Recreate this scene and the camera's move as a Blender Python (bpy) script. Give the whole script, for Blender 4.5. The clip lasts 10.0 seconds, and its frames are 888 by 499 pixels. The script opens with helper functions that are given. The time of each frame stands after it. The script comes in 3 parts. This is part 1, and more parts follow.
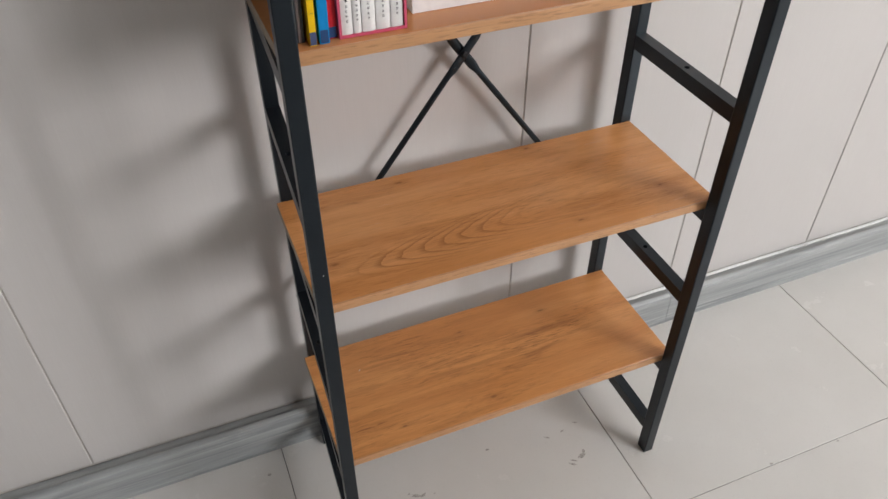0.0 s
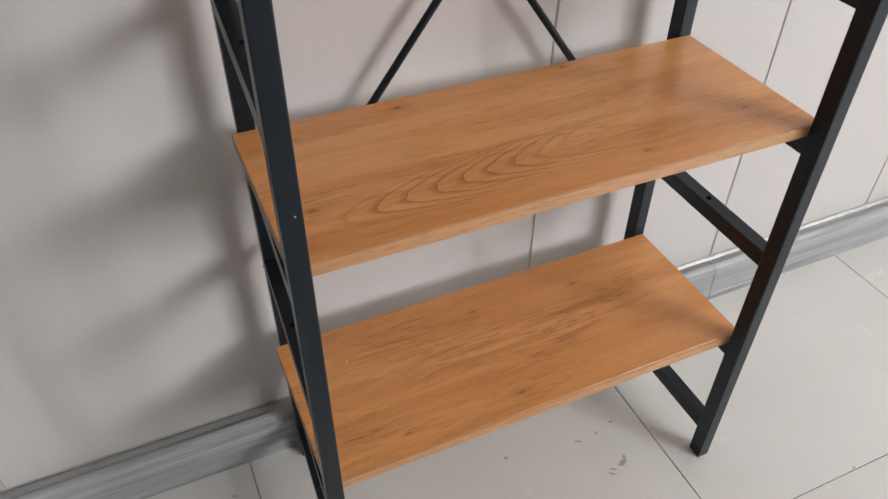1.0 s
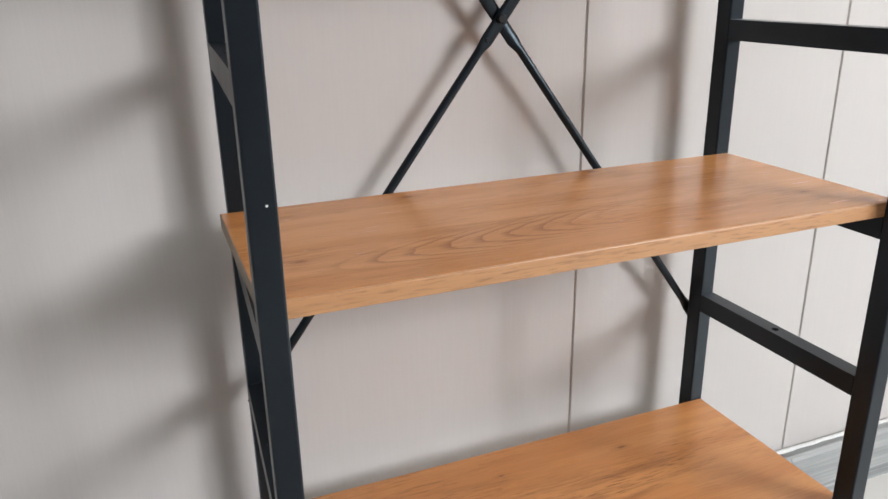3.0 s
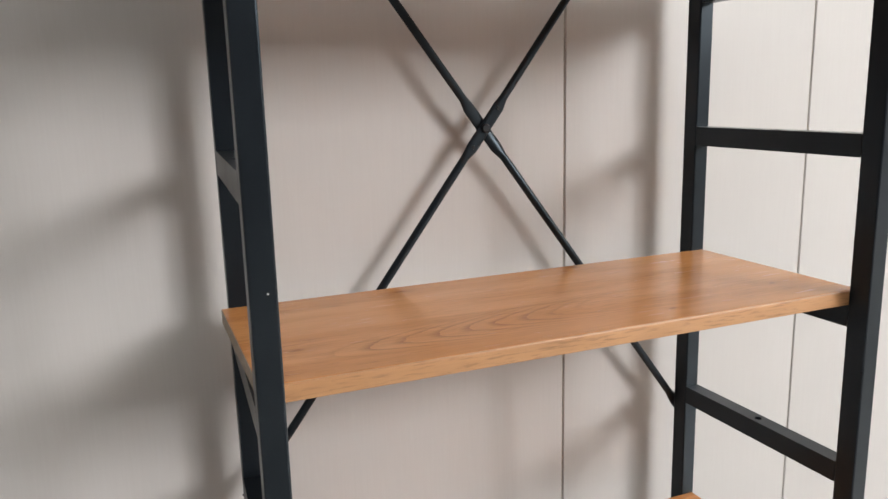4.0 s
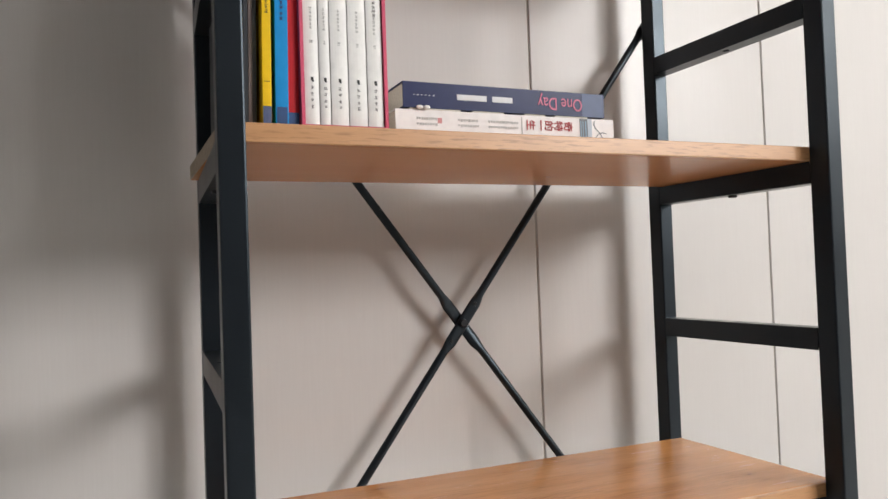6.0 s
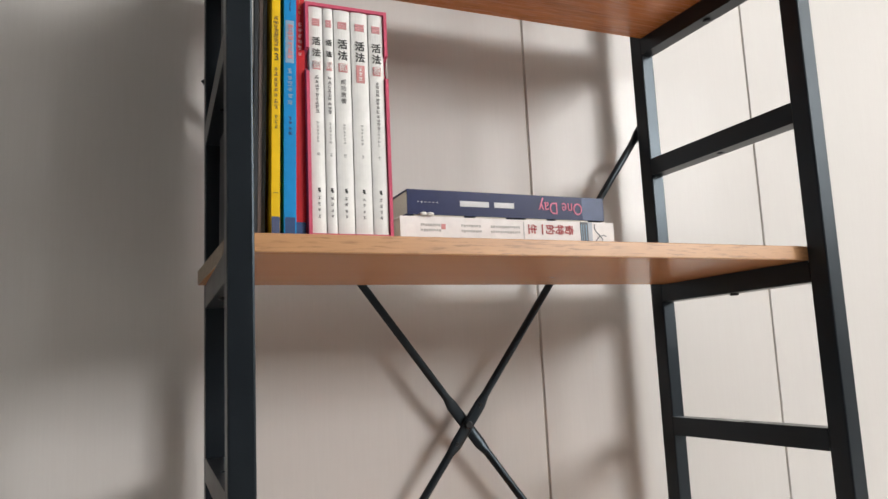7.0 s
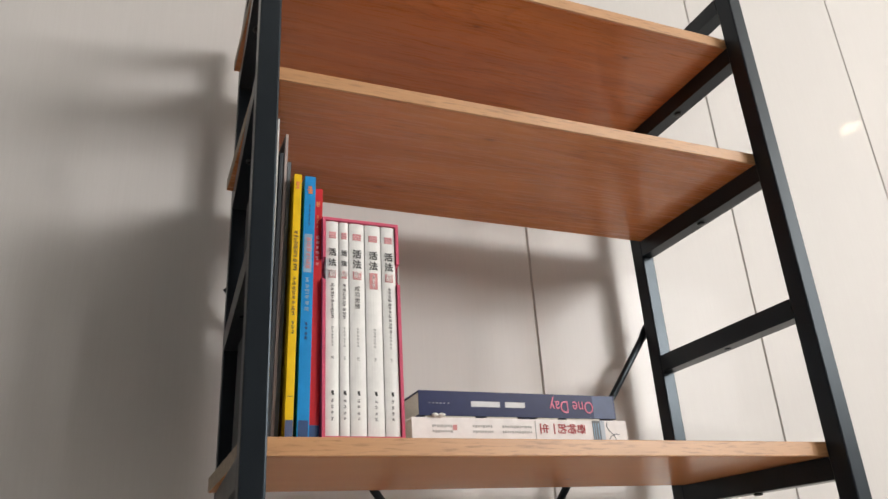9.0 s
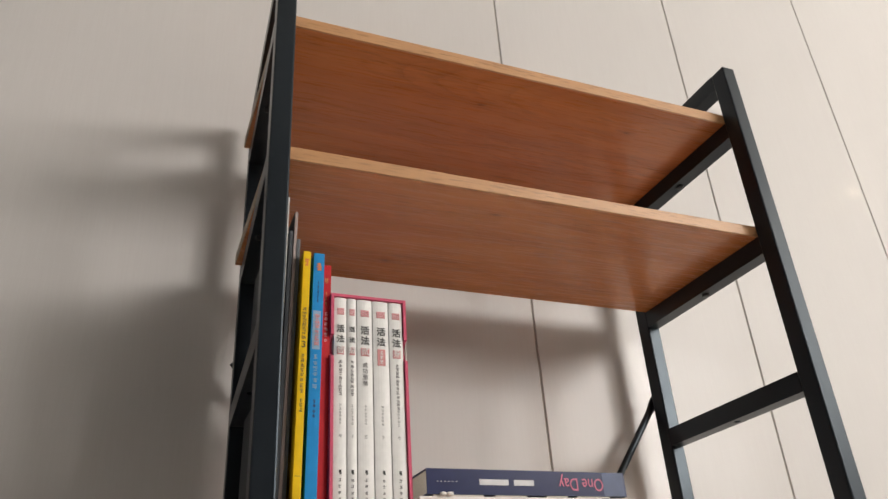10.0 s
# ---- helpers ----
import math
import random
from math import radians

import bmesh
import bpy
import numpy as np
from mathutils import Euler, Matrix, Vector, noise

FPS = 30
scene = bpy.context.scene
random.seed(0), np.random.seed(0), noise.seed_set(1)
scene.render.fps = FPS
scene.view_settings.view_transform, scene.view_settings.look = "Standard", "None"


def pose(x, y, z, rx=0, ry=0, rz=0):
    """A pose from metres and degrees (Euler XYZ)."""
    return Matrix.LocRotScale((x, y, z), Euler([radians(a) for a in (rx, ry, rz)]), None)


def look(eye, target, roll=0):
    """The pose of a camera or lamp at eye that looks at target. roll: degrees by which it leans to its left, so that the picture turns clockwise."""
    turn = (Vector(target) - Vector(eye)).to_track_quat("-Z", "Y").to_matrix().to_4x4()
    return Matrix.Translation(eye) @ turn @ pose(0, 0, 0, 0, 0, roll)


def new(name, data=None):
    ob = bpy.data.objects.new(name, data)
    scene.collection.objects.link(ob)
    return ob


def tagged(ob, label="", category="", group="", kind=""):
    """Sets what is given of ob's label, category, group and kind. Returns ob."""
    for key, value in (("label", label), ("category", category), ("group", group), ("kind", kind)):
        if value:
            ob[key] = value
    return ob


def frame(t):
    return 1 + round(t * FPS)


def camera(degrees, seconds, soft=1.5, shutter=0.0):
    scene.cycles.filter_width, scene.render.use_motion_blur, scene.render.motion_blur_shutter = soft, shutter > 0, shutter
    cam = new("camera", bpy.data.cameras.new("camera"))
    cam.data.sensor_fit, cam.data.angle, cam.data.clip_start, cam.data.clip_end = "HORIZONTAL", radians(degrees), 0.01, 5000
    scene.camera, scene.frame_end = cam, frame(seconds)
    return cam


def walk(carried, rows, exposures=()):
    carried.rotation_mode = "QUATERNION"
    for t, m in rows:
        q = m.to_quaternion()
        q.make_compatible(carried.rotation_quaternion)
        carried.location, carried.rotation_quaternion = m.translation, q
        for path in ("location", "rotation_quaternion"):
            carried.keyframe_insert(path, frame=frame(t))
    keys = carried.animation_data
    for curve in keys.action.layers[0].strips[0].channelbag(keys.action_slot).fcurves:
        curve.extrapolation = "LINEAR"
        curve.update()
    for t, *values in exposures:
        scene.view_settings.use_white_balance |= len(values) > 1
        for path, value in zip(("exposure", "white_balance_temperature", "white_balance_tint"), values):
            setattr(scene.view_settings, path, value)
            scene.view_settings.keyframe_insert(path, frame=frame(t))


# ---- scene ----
cam = camera(60.4, 10.0)
PATH = [
    (0, (-0.102, -0.636, 1.257), (0.471, 0.756, -0.059), 0.1),
    (0.5, (-0.082, -0.530, 1.188), (0.513, 0.816, -0.167), -0.2),
    (1, (-0.071, -0.455, 1.029), (0.550, 0.911, -0.294), 0.6),
    (1.5, (-0.064, -0.424, 0.875), (0.599, 1.063, -0.287), 0.9),
    (2, (-0.059, -0.426, 0.801), (0.624, 1.188, -0.163), 0.2),
    (2.5, (-0.058, -0.432, 0.799), (0.635, 1.259, -0.015), -0.4),
    (2.7, (-0.052, -0.438, 0.794), (0.637, 1.281, 0.038), -0.6),
    (3.8, (-0.064, -0.493, 0.792), (0.673, 1.311, 0.344), -1.5),
    (4, (-0.065, -0.496, 0.791), (0.678, 1.318, 0.393), -1.5),
    (4.5, (-0.061, -0.503, 0.795), (0.705, 1.321, 0.500), -1.6),
    (5, (-0.062, -0.510, 0.795), (0.722, 1.322, 0.618), -1.6),
    (5.5, (-0.063, -0.519, 0.805), (0.733, 1.314, 0.733), -1.7),
    (5.7, (-0.065, -0.523, 0.809), (0.734, 1.311, 0.785), -1.8),
    (6.8, (-0.072, -0.534, 0.827), (0.727, 1.284, 1.077), -2.6),
    (7, (-0.072, -0.535, 0.827), (0.723, 1.278, 1.116), -2.6),
    (7.5, (-0.069, -0.536, 0.822), (0.713, 1.255, 1.244), -2.8),
    (8, (-0.075, -0.544, 0.823), (0.688, 1.220, 1.378), -3.0),
    (8.5, (-0.078, -0.551, 0.820), (0.671, 1.172, 1.505), -3.4),
    (9, (-0.076, -0.555, 0.822), (0.652, 1.131, 1.613), -3.6),
    (9.5, (-0.080, -0.562, 0.825), (0.630, 1.086, 1.708), -3.8),
    (10, (-0.083, -0.563, 0.828), (0.619, 1.054, 1.773), -3.9),
]
EXPOSURES = [(0.0, -0.40, 6550, 10), (1.0, -0.25, 6500, 10), (2.5, -0.01, 6300, 8), (4.0, -0.07, 6600, 8), (4.5, -0.09, 6650, 8), (5.5, -0.18, 6700, 9), (7.0, -0.22, 6750, 8), (7.5, -0.23, 6850, 8), (9.0, -0.29, 6900, 9), (10.0, -0.45, 7100, 10)]
walk(cam, [(t, look(eye, target, roll)) for t, eye, target, roll in PATH], EXPOSURES)

# ---- world and lights ----
world = bpy.data.worlds.new("world")
scene.world = world
world.use_nodes = True
wn = world.node_tree.nodes
sky = wn.new("ShaderNodeTexSky")
sky.sky_type = "NISHITA"
sky.sun_disc = False
sky.sun_elevation = radians(40)
sky.sun_rotation = radians(150)
wn["Background"].inputs["Strength"].default_value = 0.12
world.node_tree.links.new(sky.outputs["Color"], wn["Background"].inputs["Color"])

# daylight in the window's opening
WIN_X0, WIN_X1, WIN_Z0, WIN_Z1 = 2.55, 5.56, 1.92, 3.50
ROOM_X0, ROOM_X1, ROOM_Y0, ROOM_H = -2.2, 6.4, -4.7, 3.6
day = bpy.data.lights.new("window_daylight", "AREA")
day.shape, day.size, day.size_y = "RECTANGLE", WIN_X1 - WIN_X0 - 0.1, WIN_Z1 - WIN_Z0 - 0.1
day.energy, day.color = 322, (0.97, 0.98, 1.0)
day_ob = new("window_daylight", day)
day_ob.matrix_world = look(((WIN_X0 + WIN_X1) / 2, ROOM_Y0 + 0.03, (WIN_Z0 + WIN_Z1) / 2), ((WIN_X0 + WIN_X1) / 2, 0, (WIN_Z0 + WIN_Z1) / 2))
tagged(day_ob, "soft daylight in the window opening", "light", kind="structure")
# a clear strip of the window, brighter than the rest
strip = bpy.data.lights.new("window_daylight", "AREA")
strip.shape, strip.size, strip.size_y = "RECTANGLE", 0.22, WIN_Z1 - WIN_Z0 - 0.1
strip.energy, strip.color = 82, (0.97, 0.98, 1.0)
strip_ob = new("window_daylight", strip)
strip_ob.matrix_world = look((4.45, ROOM_Y0 + 0.05, (WIN_Z0 + WIN_Z1) / 2), (4.45, 0, (WIN_Z0 + WIN_Z1) / 2))
tagged(strip_ob, "brighter strip of daylight in the window", "light", kind="structure")


# ---- materials ----
class Nodes:
    """Short calls for building one node material."""

    def __init__(self, name):
        self.m = bpy.data.materials.new(name)
        self.m.use_nodes = True
        self.t = self.m.node_tree
        self.b = self.t.nodes["Principled BSDF"]

    def put(self, socket, value):
        if isinstance(value, bpy.types.NodeSocket):
            self.t.links.new(value, socket)
        else:
            socket.default_value = value

    def add(self, kind, ins=(), **props):
        n = self.t.nodes.new("ShaderNode" + kind)
        for k, v in props.items():
            setattr(n, k, v)
        for k, v in dict(ins).items():
            self.put(n.inputs[k], v)
        return n

    def coords(self, scale, shift=None):  # metres of the object, scaled
        c = self.add("TexCoord").outputs["Object"]
        if shift is not None:
            c = self.add("VectorMath", {0: c, 1: shift}, operation="ADD").outputs[0]
        return self.add("Mapping", {"Vector": c, "Scale": scale}).outputs[0]

    def shift(self, by):
        r = self.add("ObjectInfo").outputs["Random"]
        return self.add("VectorMath", {0: r, 1: by}, operation="MULTIPLY").outputs[0]

    def noise(self, vec, scale, detail=4.0, rough=0.55, distort=0.0):
        return self.add("TexNoise", {"Vector": vec, "Scale": scale, "Detail": detail, "Roughness": rough, "Distortion": distort}).outputs[0]

    def ramp(self, fac, stops):
        n = self.add("ValToRGB", {"Fac": fac})
        e = n.color_ramp.elements
        while len(e) < len(stops):
            e.new(0.5)
        for el, (p, c) in zip(e, stops):
            el.position = p
            el.color = (*c, 1) if len(c) == 3 else c
        return n.outputs["Color"]

    def value(self, fac, a, b, lo=0.0, hi=1.0):
        return self.add("MapRange", {"Value": fac, "From Min": a, "From Max": b, "To Min": lo, "To Max": hi}).outputs[0]

    def mix(self, fac, a, b, mode="MIX"):
        n = self.add("Mix", data_type="RGBA", blend_type=mode)
        self.put(n.inputs[0], fac)
        self.put(n.inputs[6], a if isinstance(a, bpy.types.NodeSocket) else (*a, 1))
        self.put(n.inputs[7], b if isinstance(b, bpy.types.NodeSocket) else (*b, 1))
        return n.outputs[2]

    def bump(self, height, strength, distance):
        n = self.add("Bump", {"Height": height, "Strength": strength, "Distance": distance}).outputs[0]
        self.put(self.b.inputs["Normal"], n)

    def surface(self, color, rough=0.5, metal=0.0, spec=0.5, coat=0.0, coat_rough=0.1):
        self.put(self.b.inputs["Base Color"], color if isinstance(color, bpy.types.NodeSocket) else (*color, 1))
        self.put(self.b.inputs["Roughness"], rough)
        self.put(self.b.inputs["Metallic"], metal)
        self.put(self.b.inputs["Specular IOR Level"], spec)
        self.put(self.b.inputs["Coat Weight"], coat)
        self.put(self.b.inputs["Coat Roughness"], coat_rough)
        return self.m


def wood_material(name, seed, light, mid, dark, rough, knots=(), arcs=None, streaks=1.0, fine=1.0, least=0.16, dash=1.0):
    """Printed oak along x: meandering bands, clustered dark streaks and pores, small knots, a patch of cathedral arcs."""
    n = Nodes(name)
    sh = (seed * 1.73, seed * 0.61, seed * 0.37)
    here = n.add("TexCoord").outputs["Object"]
    sway = n.noise(n.coords((7.0, 22.0, 22.0), sh), 1.0, 3.0)
    sway = n.add("CombineXYZ", {"Y": n.value(sway, 0.0, 1.0, -0.006, 0.006)}).outputs[0]
    along = n.add("VectorMath", {0: n.add("VectorMath", {0: here, 1: sh}, operation="ADD").outputs[0], 1: sway}, operation="ADD").outputs[0]

    def grain(scale, detail, rough_, distort=0.0):
        return n.noise(n.add("Mapping", {"Vector": along, "Scale": scale}).outputs[0], 1.0, detail, rough_, distort)

    def times(p, q):
        return n.add("Math", {0: p, 1: q}, operation="MULTIPLY").outputs[0]

    band = grain((2.0, 26, 26), 3.0, 0.55)
    fibre = grain((16 * fine, 430, 430), 6.0, 0.70)
    streak = grain((7.0 * fine, 72, 72), 7.0, 0.70, 0.6)
    pores = grain((42 * fine, 520, 520), 3.0, 0.55)
    cluster = n.noise(n.coords((3.6, 15, 15), tuple(c + 5.0 for c in sh)), 1.0, 3.0, 0.6, 0.3)
    col = n.ramp(band, [(0.34, mid), (0.64, light)])
    col = n.mix(n.value(fibre, 0.40, 0.72, 0.0, 0.26 * min(1.0, streaks)), col, tuple((c + 2 * m) / 3 for c, m in zip(mid, dark)))
    col = n.mix(n.value(fibre, 0.28, 0.46, 0.12 * min(1.0, streaks), 0.0), col, tuple(min(0.9, c * 1.12) for c in light))
    gate = n.value(cluster, 0.40, 0.60, least, 1.0)
    col = n.mix(times(n.value(streak, 0.44, 0.68, 0.0, 0.62 * streaks), gate), col, tuple((2 * c + m) / 3 for c, m in zip(dark, mid)))
    col = n.mix(times(n.value(pores, 0.54, 0.70, 0.0, min(0.9, 0.52 * streaks * dash)), gate), col, dark)
    ragged = n.value(n.noise(n.coords((120, 190, 190), sh), 1.0, 3.0), 0.0, 1.0, -0.55, 0.55)
    for x, y, r in knots:
        off = n.add("VectorMath", {0: here, 1: (-x, -y, 0.0)}, operation="ADD").outputs[0]
        off = n.add("VectorMath", {0: off, 1: (0.42 / r, 1.0 / r, 0.0)}, operation="MULTIPLY").outputs[0]
        far = n.add("VectorMath", {0: off}, operation="LENGTH").outputs["Value"]
        far = n.add("Math", {0: far, 1: ragged}, operation="ADD").outputs[0]
        col = n.mix(n.value(far, 0.8, 2.6, 0.22, 0.0), col, dark)
        col = n.mix(n.value(far, 0.25, 0.85, 0.62, 0.0), col, tuple(c * 0.62 for c in dark))
    if arcs:
        x0, x1, yc, lift, bow, scale, vivid = arcs
        xyz = n.add("SeparateXYZ", {"Vector": here})
        tilt = n.add("Math", {0: xyz.outputs[0], 1: -lift, 2: -yc}, operation="MULTIPLY_ADD").outputs[0]
        y = n.add("Math", {0: xyz.outputs[1], 1: tilt}, operation="ADD").outputs[0]
        u = n.add("Math", {0: times(y, y), 1: -bow, 2: xyz.outputs[0]}, operation="MULTIPLY_ADD").outputs[0]
        wob = n.noise(n.coords((14, 60, 60), sh), 1.0, 3.0)
        u = n.add("Math", {0: wob, 1: 0.024, 2: u}, operation="MULTIPLY_ADD").outputs[0]
        ring = n.add("TexWave", {"Vector": n.add("CombineXYZ", {"X": u}).outputs[0], "Scale": scale, "Distortion": 0.0}, wave_type="BANDS", bands_direction="X", wave_profile="SAW").outputs[1]
        mask = times(n.value(u, x0 - 0.03, x0 + 0.02, 0.0, 1.0), n.value(u, x1 - 0.06, x1 + 0.03, 1.0, 0.0))
        side = n.add("Math", {0: y}, operation="ABSOLUTE").outputs[0]
        mask = times(mask, n.value(side, 0.014, 0.046, 1.0, 0.0))
        lines = times(n.value(ring, 0.60, 0.97, 0.0, vivid), n.value(fibre, 0.30, 0.62, 0.55, 1.0))
        col = n.mix(times(lines, mask), col, dark)
    n.bump(fibre, 0.006 * min(1.0, streaks), 0.0002)
    return n.surface(col, n.value(fibre, 0.3, 0.8, rough, rough + 0.05 * min(1.0, streaks)), spec=0.55)


GOLD = ((0.748, 0.352, 0.127), (0.635, 0.268, 0.084), (0.262, 0.090, 0.026))
# same oak for boards seen from below, underside shade put into the colour
OAK_SHADED = ((0.600, 0.256, 0.097), (0.575, 0.242, 0.090), (0.350, 0.130, 0.045))
RED_SHADED = ((0.675, 0.265, 0.101), (0.560, 0.198, 0.068), (0.235, 0.068, 0.023))
WOODS = (
    wood_material("oak_board", 1, *GOLD, 0.27, ((-0.027, -0.084, 0.0038), (0.135, 0.061, 0.0028), (-0.022, 0.067, 0.0024), (-0.181, -0.084, 0.0022)), None, 1.60),
    wood_material("oak_board", 2, *GOLD, 0.24, ((-0.252, -0.044, 0.0038), (0.091, -0.083, 0.0028), (-0.114, 0.094, 0.0036), (0.240, -0.055, 0.0024), (0.101, 0.104, 0.0026)), (-0.205, 0.02, -0.044, 0.10, 95.0, 10.4, 0.76), 0.95),
    wood_material("oak_board", 3, *OAK_SHADED, 0.25, ((0.070, 0.040, 0.0026),), None, 0.12),
    wood_material("oak_board", 4, *RED_SHADED, 0.25, ((-0.045, -0.074, 0.0036), (-0.127, 0.057, 0.0032)), None, 1.05),
    wood_material("oak_board", 5, *RED_SHADED, 0.26, ((-0.037, -0.055, 0.0036), (0.166, -0.059, 0.0032)), (-0.16, 0.05, -0.085, 0.0, 60.0, 7.0, 0.26), 0.95),
)
EDGE = wood_material("oak_edge_band", 7, (0.575, 0.305, 0.142), (0.500, 0.250, 0.108), (0.265, 0.118, 0.046), 0.34, streaks=0.6, fine=1.1, least=0.7, dash=2.6)


def black_steel():
    n = Nodes("black_powder_coat")
    grain = n.noise(n.coords((1, 1, 1)), 900, 2.0)
    wear = n.noise(n.coords((1, 1, 1)), 14, 4.0)
    n.bump(grain, 0.04, 0.0002)
    n.b.inputs["Specular Tint"].default_value = (0.72, 0.87, 1.0, 1.0)
    return n.surface(n.ramp(wear, [(0.3, (0.0092, 0.0112, 0.0140)), (0.75, (0.0116, 0.0142, 0.0174))]), n.value(wear, 0.3, 0.7, 0.27, 0.33), spec=0.34)


STEEL = black_steel()


def plain(name, color, rough=0.5, metal=0.0, vary=0.12, scale=60.0, spec=0.5):
    n = Nodes(name)
    f = n.noise(n.coords((1, 1, 1)), scale, 3.0)
    lo = tuple(c * (1 - vary) for c in color)
    hi = tuple(min(1.0, c * (1 + vary)) for c in color)
    return n.surface(n.ramp(f, [(0.3, lo), (0.7, hi)]), rough, metal, spec)


def panel_material():
    """Pale laminated wall panel with a woven, upright brushed grain."""
    n = Nodes("wall_panel")
    sh = n.shift((13.0, 0.0, 29.0))
    warp = n.noise(n.coords((520, 1, 16), sh), 1.0, 3.0, 0.6)
    weft = n.noise(n.coords((9, 1, 300), sh), 1.0, 3.0, 0.6)
    cloud = n.noise(n.coords((1.8, 1, 1.1), sh), 1.0, 4.0)
    both = n.add("Math", {0: warp, 1: n.value(weft, 0.0, 1.0, 0.38, 0.62)}, operation="ADD").outputs[0]
    col = n.ramp(cloud, [(0.3, (0.580, 0.551, 0.531)), (0.7, (0.612, 0.582, 0.562))])
    col = n.mix(n.value(both, 0.75, 1.30, 0.0, 0.14), col, (0.44, 0.405, 0.38))
    n.bump(warp, 0.06, 0.0002)
    return n.surface(col, 0.42, spec=0.30, coat=0.08, coat_rough=0.07)


PANEL = panel_material()


def skirting_material():
    n = Nodes("grey_streaked_skirting")
    a = n.noise(n.coords((2.2, 30, 75)), 1.0, 5.0, 0.62, 0.6)
    b = n.noise(n.coords((5.0, 60, 210)), 1.0, 3.0, 0.6)
    col = n.ramp(a, [(0.30, (0.215, 0.226, 0.225)), (0.50, (0.315, 0.327, 0.325)), (0.72, (0.44, 0.45, 0.447))])
    col = n.mix(n.value(b, 0.58, 0.72, 0.0, 0.45), col, (0.58, 0.59, 0.585))
    col = n.mix(n.value(b, 0.30, 0.42, 0.45, 0.0), col, (0.16, 0.175, 0.19))
    return n.surface(col, 0.30, spec=0.45)


SKIRT = skirting_material()


def tile_material():
    n = Nodes("polished_cream_tile")
    sh = n.shift((9.0, 17.0, 0.0))
    cloud = n.noise(n.coords((1, 1, 1), sh), 3.5, 5.0)
    speck = n.noise(n.coords((1, 1, 1), sh), 160, 2.0)
    dirt = n.noise(n.coords((1, 1, 1), sh), 11.0, 6.0, 0.7)
    col = n.ramp(cloud, [(0.3, (0.63, 0.613, 0.585)), (0.7, (0.68, 0.664, 0.638))])
    col = n.mix(n.value(speck, 0.60, 0.75, 0.0, 0.12), col, (0.42, 0.40, 0.37))
    col = n.mix(n.value(dirt, 0.60, 0.80, 0.0, 0.22), col, (0.36, 0.33, 0.30))
    return n.surface(col, n.value(dirt, 0.3, 0.7, 0.14, 0.30), spec=0.5)


TILE = tile_material()
SIDE = plain("raw_board_side", (0.30, 0.235, 0.170), 0.6, vary=0.2, scale=200.0)
GROUT = plain("dark_grout", (0.19, 0.178, 0.165), 0.9)
# greys for two unseen walls, chosen to hold back bounced light
WALL_DIM = plain("dim_bounce_wall", (0.14, 0.143, 0.15), 0.75, vary=0.04, scale=4.0)
WALL_HALF_DIM = plain("half_dim_bounce_wall", (0.25, 0.255, 0.265), 0.75, vary=0.04, scale=4.0)
CEILING = plain("white_ceiling_paint", (0.82, 0.81, 0.79), 0.8, vary=0.02, scale=4.0)
PLASTER = plain("white_plaster", (0.56, 0.55, 0.53), 0.75, vary=0.03, scale=4.0)
SEALANT = plain("white_sealant", (0.70, 0.70, 0.69), 0.5, vary=0.12, scale=120.0)
SEAM = plain("seam_filler", (0.48, 0.44, 0.40), 0.7)
FRAME_WHITE = plain("white_window_frame", (0.78, 0.78, 0.77), 0.35, vary=0.03)
PAPER = plain("page_edges", (0.66, 0.61, 0.54), 0.85, vary=0.10, scale=700.0)
BOLT = plain("dark_bolt", (0.02, 0.02, 0.022), 0.35, metal=0.6)
WHITE = plain("white_plastic", (0.78, 0.78, 0.76), 0.25, vary=0.02)


def glass_material():
    n = Nodes("window_glass")
    n.surface((1, 1, 1), 0.0)
    n.b.inputs["Transmission Weight"].default_value = 1.0
    n.b.inputs["IOR"].default_value = 1.45
    return n.m


GLASS = glass_material()


def glow_material(name, color, strength):
    n = Nodes(name)
    n.surface((0.8, 0.8, 0.8), 0.5)
    n.b.inputs["Emission Color"].default_value = (*color, 1)
    n.b.inputs["Emission Strength"].default_value = strength
    return n.m


LAMP_GLOW = glow_material("warm_lamp", (1.0, 0.78, 0.5), 260.0)


# ---- mesh helpers ----
def add_box(bm, x0, x1, y0, y1, z0, z1, bevel=0.0, segments=1):
    made = bmesh.ops.create_cube(bm, size=1.0, matrix=Matrix.LocRotScale(((x0 + x1) / 2, (y0 + y1) / 2, (z0 + z1) / 2), None, (x1 - x0, y1 - y0, z1 - z0)))
    if bevel:
        edges = {e for v in made["verts"] for e in v.link_edges}
        bmesh.ops.bevel(bm, geom=list(edges), offset=bevel, segments=segments, profile=0.5, affect="EDGES")
    return bm


def box(*a, **k):
    return add_box(bmesh.new(), *a, **k)


def disc_bm(r, depth, axis="z", segments=14, bevel=0.0):
    """A short cylinder centred on the origin."""
    bm = bmesh.new()
    bmesh.ops.create_cone(bm, cap_ends=True, segments=segments, radius1=r, radius2=r, depth=depth)
    if bevel:
        rim = [e for e in bm.edges if abs(e.verts[0].co.z - e.verts[1].co.z) < 1e-6]
        bmesh.ops.bevel(bm, geom=rim, offset=bevel, segments=2, profile=0.5, affect="EDGES")
    turn = {"z": Matrix(), "y": Matrix.Rotation(radians(90), 4, "X"), "x": Matrix.Rotation(radians(90), 4, "Y")}[axis]
    bmesh.ops.transform(bm, matrix=turn, verts=bm.verts)
    return bm


